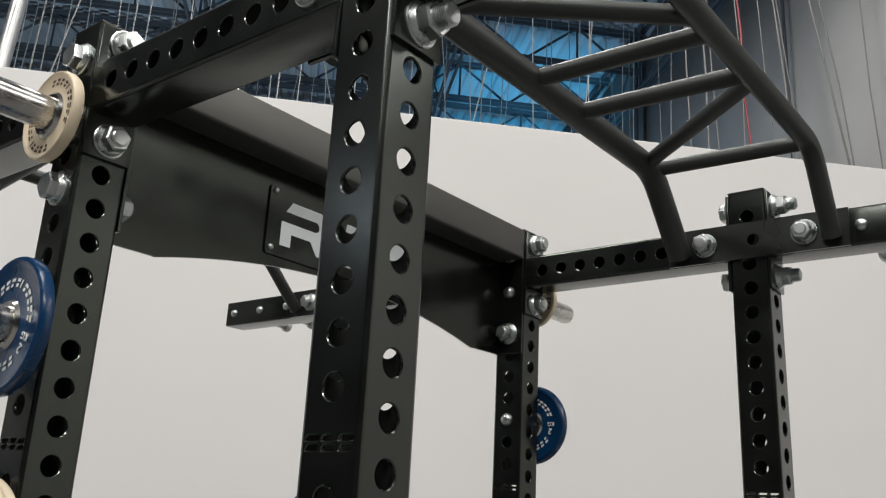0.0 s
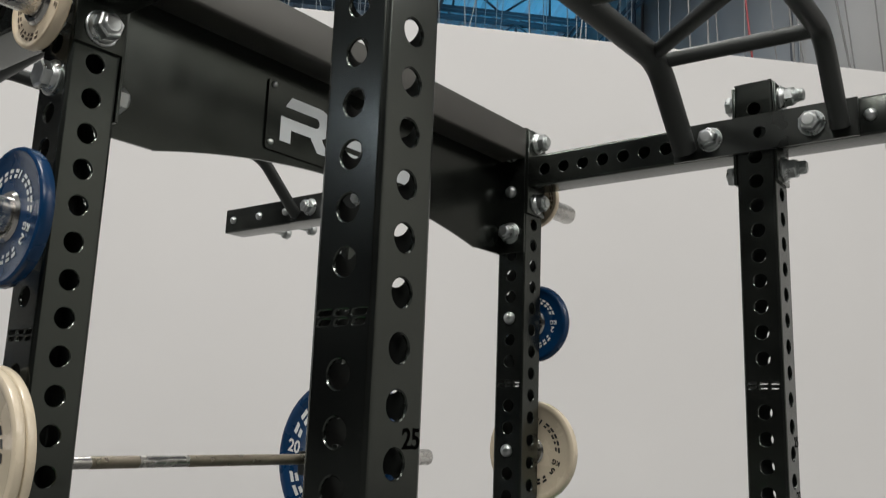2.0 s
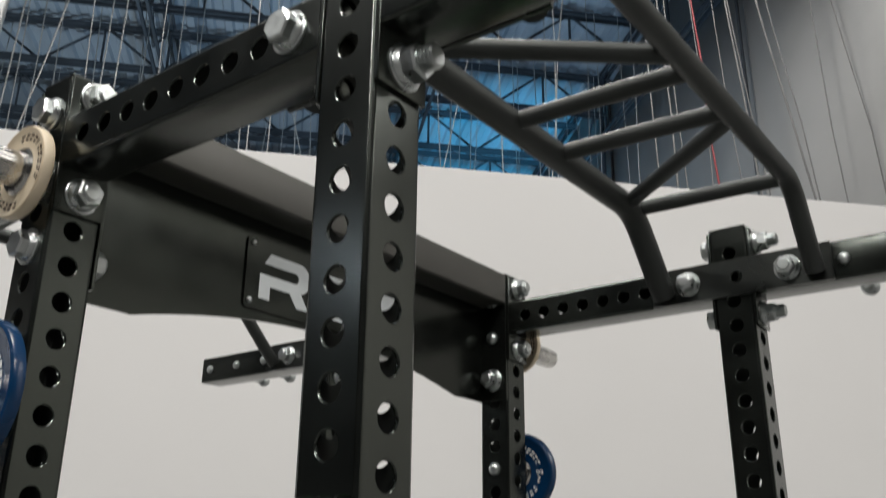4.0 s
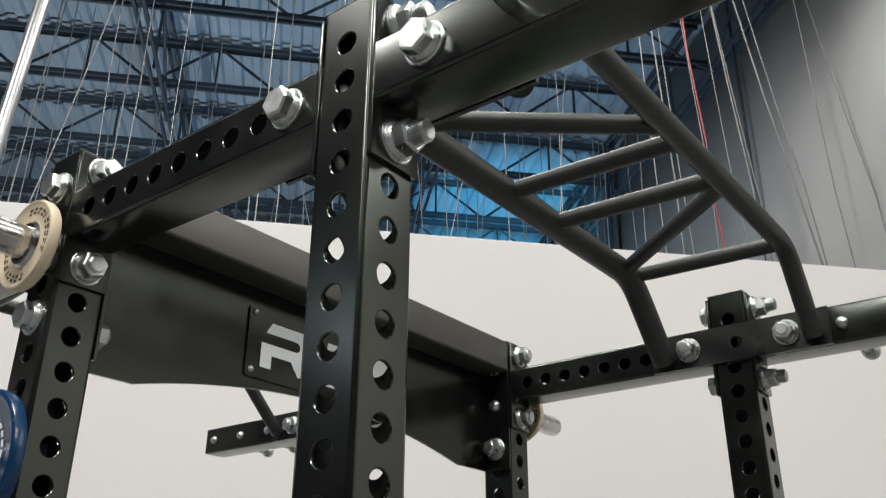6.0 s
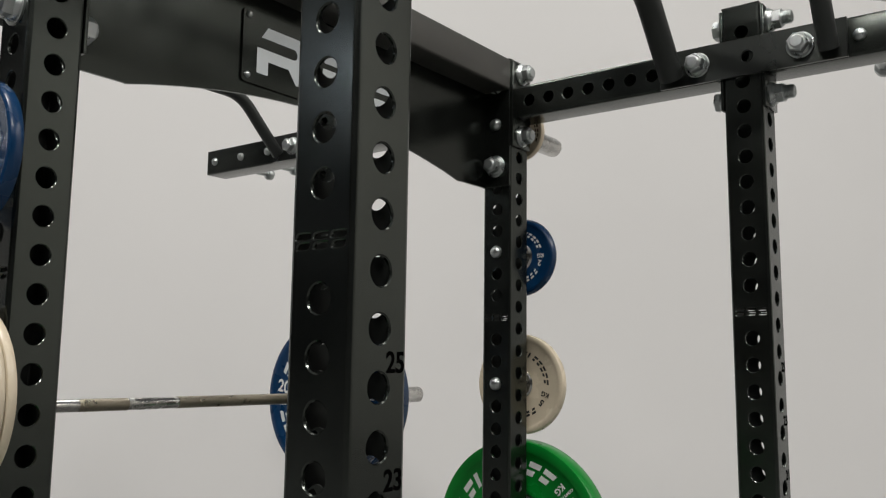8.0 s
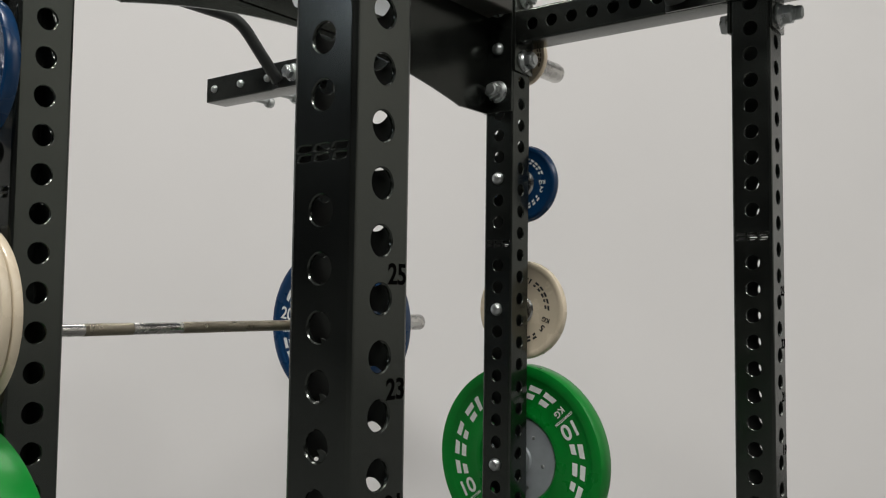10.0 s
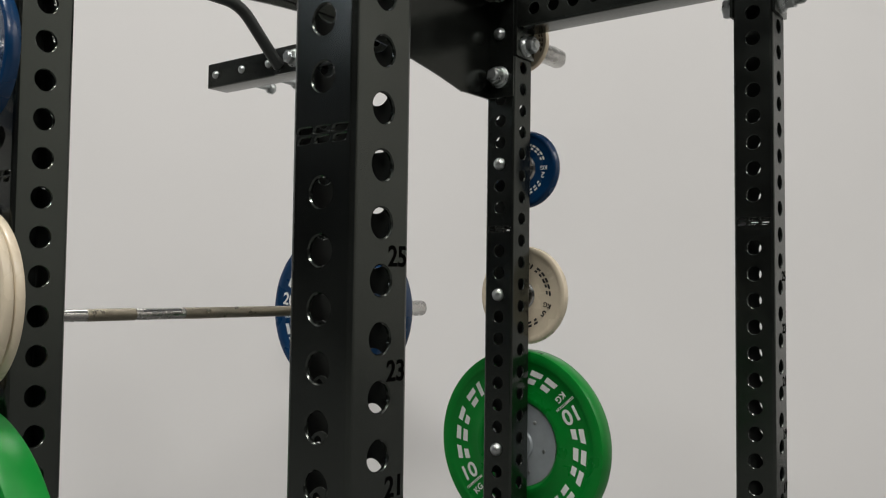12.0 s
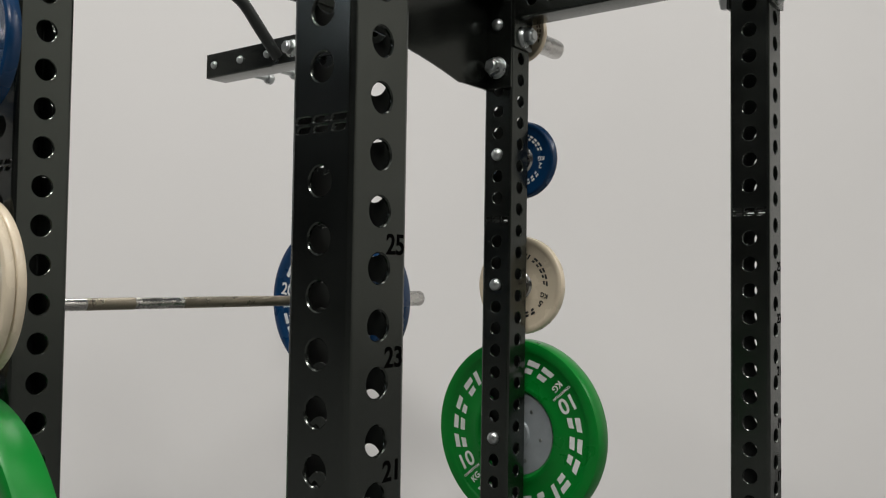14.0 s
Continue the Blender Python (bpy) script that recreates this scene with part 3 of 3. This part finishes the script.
# ---- barbell ----
BAR_X = mid - 0.04
barbell = tagged(empty("barbell", (BAR_X, BAR_Y, BAR_Z)), "steel barbell with knurled shaft racked on hooks", "barbell")
part("shaft", sweep([(-0.66, 0, 0), (0.66, 0, 0)], 0.0138, 28), CHROME, barbell, "", True)
for a, b in ((-0.545, -0.24), (-0.06, 0.06), (0.195, 0.6)):
    part("knurling", sweep([(a, 0, 0), (b, 0, 0)], 0.0142, 28), KNURL, barbell, "dull knurled grip", True)
for s in (-1, 1):
    part("sleeve", lathe([(s * 0.655, 0), (s * 0.655, 0.037), (s * 0.685, 0.037), (s * 0.685, 0.0248), (s * 1.116, 0.0248), (s * 1.12, 0.022), (s * 1.12, 0)], 40), CHROME, barbell, "", True)
    for k in range(2):
        p = bumper("blue rubber twenty-kilogram bumper plate on a barbell", -40, BLUE)
        p.location = (BAR_X + s * (0.715 + 0.059 * k), BAR_Y, BAR_Z - 0.0005)

# ---- the white wall and the hall ----
HALL = Matrix(((QX, PX, 0, -0.6), (QY, PY, 0, -0.57), (0, 0, 1, 0), (0, 0, 0, 1)))


def setting(name, bm, material, label, category):
    ob = part(name, bm, material)
    ob.matrix_basis = HALL
    return tagged(ob, label, category, kind="structure")


WALL_P, WALL_TOP = 4.19, 3.342
bm = bmesh.new()
box(bm, (-7.5, WALL_P, 0), (9.5, WALL_P + 0.12, WALL_TOP), 0.004)
setting("wall_north", bm, WALL, "plain white painted exhibition wall behind the rack", "wall")
bm = bmesh.new()
box(bm, (-24, -16, -0.2), (24, 28, 0))
setting("floor", bm, FLOOR, "dark grey rubber gym floor", "floor")
# unseen walls added to close the hall; the fourth is a pale reflector
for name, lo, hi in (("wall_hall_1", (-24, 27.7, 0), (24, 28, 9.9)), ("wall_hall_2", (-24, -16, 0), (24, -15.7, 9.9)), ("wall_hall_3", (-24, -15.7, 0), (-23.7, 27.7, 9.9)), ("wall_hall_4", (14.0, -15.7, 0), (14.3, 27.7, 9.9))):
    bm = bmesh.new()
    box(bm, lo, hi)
    setting(name, bm, PALE_WALL if name == "wall_hall_4" else HALL_WALL, "unseen plain hall wall, toned for reflections in the rack", "wall")

# ribbed roof deck
verts, faces = [], []
q, k = -24.0, 0
profile = []
while q < 24:
    profile += [(q, 9.5), (q + 0.12, 9.5), (q + 0.155, 9.44), (q + 0.26, 9.44)]
    q += 0.3
for q, z in profile:
    verts += [(q, -16, z), (q, 28, z)]
for i in range(len(profile) - 1):
    faces.append((2 * i, 2 * i + 1, 2 * i + 3, 2 * i + 2))
ob = link("ceiling", raw("ceiling", verts, faces), DECK)
ob.matrix_basis = HALL
tagged(ob, "ribbed metal roof deck of the hall", "ceiling", kind="structure")


def roof_truss(length, depth, panel):
    """An open-web joist along x, hanging from z = 0."""
    truss = empty("roof_truss")
    for z in (-0.05, -depth):
        bm = bmesh.new()
        for y in (-0.06, 0.06):
            box(bm, (-length / 2, y - 0.02, z - 0.03), (length / 2, y + 0.02, z + 0.03))
        part("chord", bm, STEEL, truss)
    bm = bmesh.new()
    x, up = -length / 2, True
    while x < length / 2 - panel:
        a, b = (-depth, -0.05) if up else (-0.05, -depth)
        sweep([(x, 0, a), (x + panel, 0, b)], 0.022, 6, bm)
        if up:
            sweep([(x + panel, 0, -0.05), (x + panel, 0, -depth)], 0.02, 6, bm)
        x, up = x + panel, not up
    tagged(part("web", bm, STEEL, truss), kind="stuff")
    return tagged(truss, "dark painted open-web steel roof truss", "roof truss", "roof trusses")


first = roof_truss(29, 0.75, 0.9)
first.matrix_basis = HALL @ pose(-9.5, 5.7, 9.35)
for i in range(1, 11):
    copy_thing(first, HALL @ pose(-9.5 + 0.1 * (i % 3), 5.7 + 1.75 * i, 9.35))
girder = roof_truss(26, 1.15, 1.3)
girder.matrix_basis = HALL @ pose(-6.5, 14, 9.4, 0, 0, 90)
for q in (-2.2, 1.9, 5.12):
    copy_thing(girder, HALL @ pose(q, 14, 9.4, 0, 0, 90))

# hanging cords
rng = random.Random(11)


def cord(points, radius, material, label):
    ob = part("hanging_cord", sweep([hall(*p) for p in points], radius, 6), material)
    return tagged(ob, label, "cord", "hanging cords")


for i in range(64):
    p = rng.uniform(7.2, 13.5)
    q = min(p * math.tan(radians(-21 + 46 * (i + rng.random()) / 64)), 4.9)
    drift = rng.choice((0, 0, rng.uniform(-0.3, 0.3), rng.uniform(-0.8, 0.8), rng.uniform(-2.2, 2.2)))
    low = rng.uniform(2.6, 4.2)
    steps = 5
    pts = [(q + drift * s / steps + rng.uniform(-0.02, 0.02), p, 9.3 + (low - 9.3) * s / steps) for s in range(steps + 1)]
    cord(pts, rng.uniform(0.0045, 0.0085), ROPE, "pale thin cord hanging from the roof")
for az, drift, fat in ((25.2, 0.1, 0.008), (26.3, 0.12, 0.01), (26.9, 0.2, 0.007), (28.6, 0.1, 0.006), (30.4, 0.3, 0.006), (31.4, 0.32, 0.011), (31.8, 0.5, 0.007), (34.2, 0.8, 0.012), (34.6, 0.62, 0.008), (36.7, 0.2, 0.008), (38.6, 0.5, 0.008)):
    p = 6.5
    q = p * math.tan(radians(az))
    bend = 0.03 * math.sin(az * 5)
    line = [(q - drift * 0.75, p, 9.3), (q - drift * 0.45 + bend, p, 7.4), (q - drift * 0.2, p, 6.2), (q + drift * 0.05 - bend, p, 5.2), (q + drift * 0.22, p, 4.2), (q + drift * 0.35, p, 3.0)]
    cord(line, fat * 0.85, DULL_ROPE, "grey cord hanging before the grey drape")
q = 6.5 * math.tan(radians(28.9))
cord([(q - 0.12, 6.5, 9.3), (q - 0.07, 6.5, 6.6), (q, 6.5, 5.6), (q - 0.01, 6.5, 5.1), (q + 0.05, 6.5, 4.4), (q + 0.08, 6.5, 3.0)], 0.009, RED_ROPE, "red cord hanging before the grey drape")

# drape along the side of the hall
DRAPE_Q = 5.3
drape = tagged(empty("drape"), "tall grey drape hanging in broad flat panels", "curtain")
drape.matrix_basis = HALL
for number, (p0, p1) in enumerate(((4.4, 8.45), (8.4, 13.05), (13.0, 20.05), (20.0, 27.6))):
    verts, faces = [], []
    n = round((p1 - p0) * 26)
    for i in range(n + 1):
        p = p0 + (p1 - p0) * i / n
        edge = 0.05 * max(0.0, 1 - abs(p - p0) / 0.12)
        fold = 0.03 * math.sin(p * 2.1 + 1.3 * math.sin(p * 0.9)) + 0.008 * math.sin(p * 7.7 + 2) - edge
        for z, k in ((0.0, 1.2), (4.0, 1.0), (9.38, 0.7)):
            verts.append((DRAPE_Q + fold * k + 0.03 * (number % 2), p, z))
    for i in range(n):
        for k in range(2):
            a = 3 * i + k
            faces.append((a, a + 3, a + 4, a + 1))
    link("panel", raw("panel", verts, faces, True), DRAPE, drape).modifiers.new("cloth", "SOLIDIFY").thickness = 0.005
for p, wide in ((8.36, 0.02), (13.0, 0.035)):
    ob = part("drop_pipe", sweep([hall(DRAPE_Q - 0.14, p, 0), hall(DRAPE_Q - 0.14, p, 9.4)], wide, 10), STEEL, None, "", True)
    tagged(ob, "thin dark pipe running down the grey drape", "pipe")

# grey pipe
ob = part("support_pipe", sweep([hall(-2.66, 6.2, 0), hall(-2.12, 6.2, 9.44)], 0.056, 24), PIPE, None, "", True)
tagged(ob, "bright steel pipe rising past the white wall", "pipe")
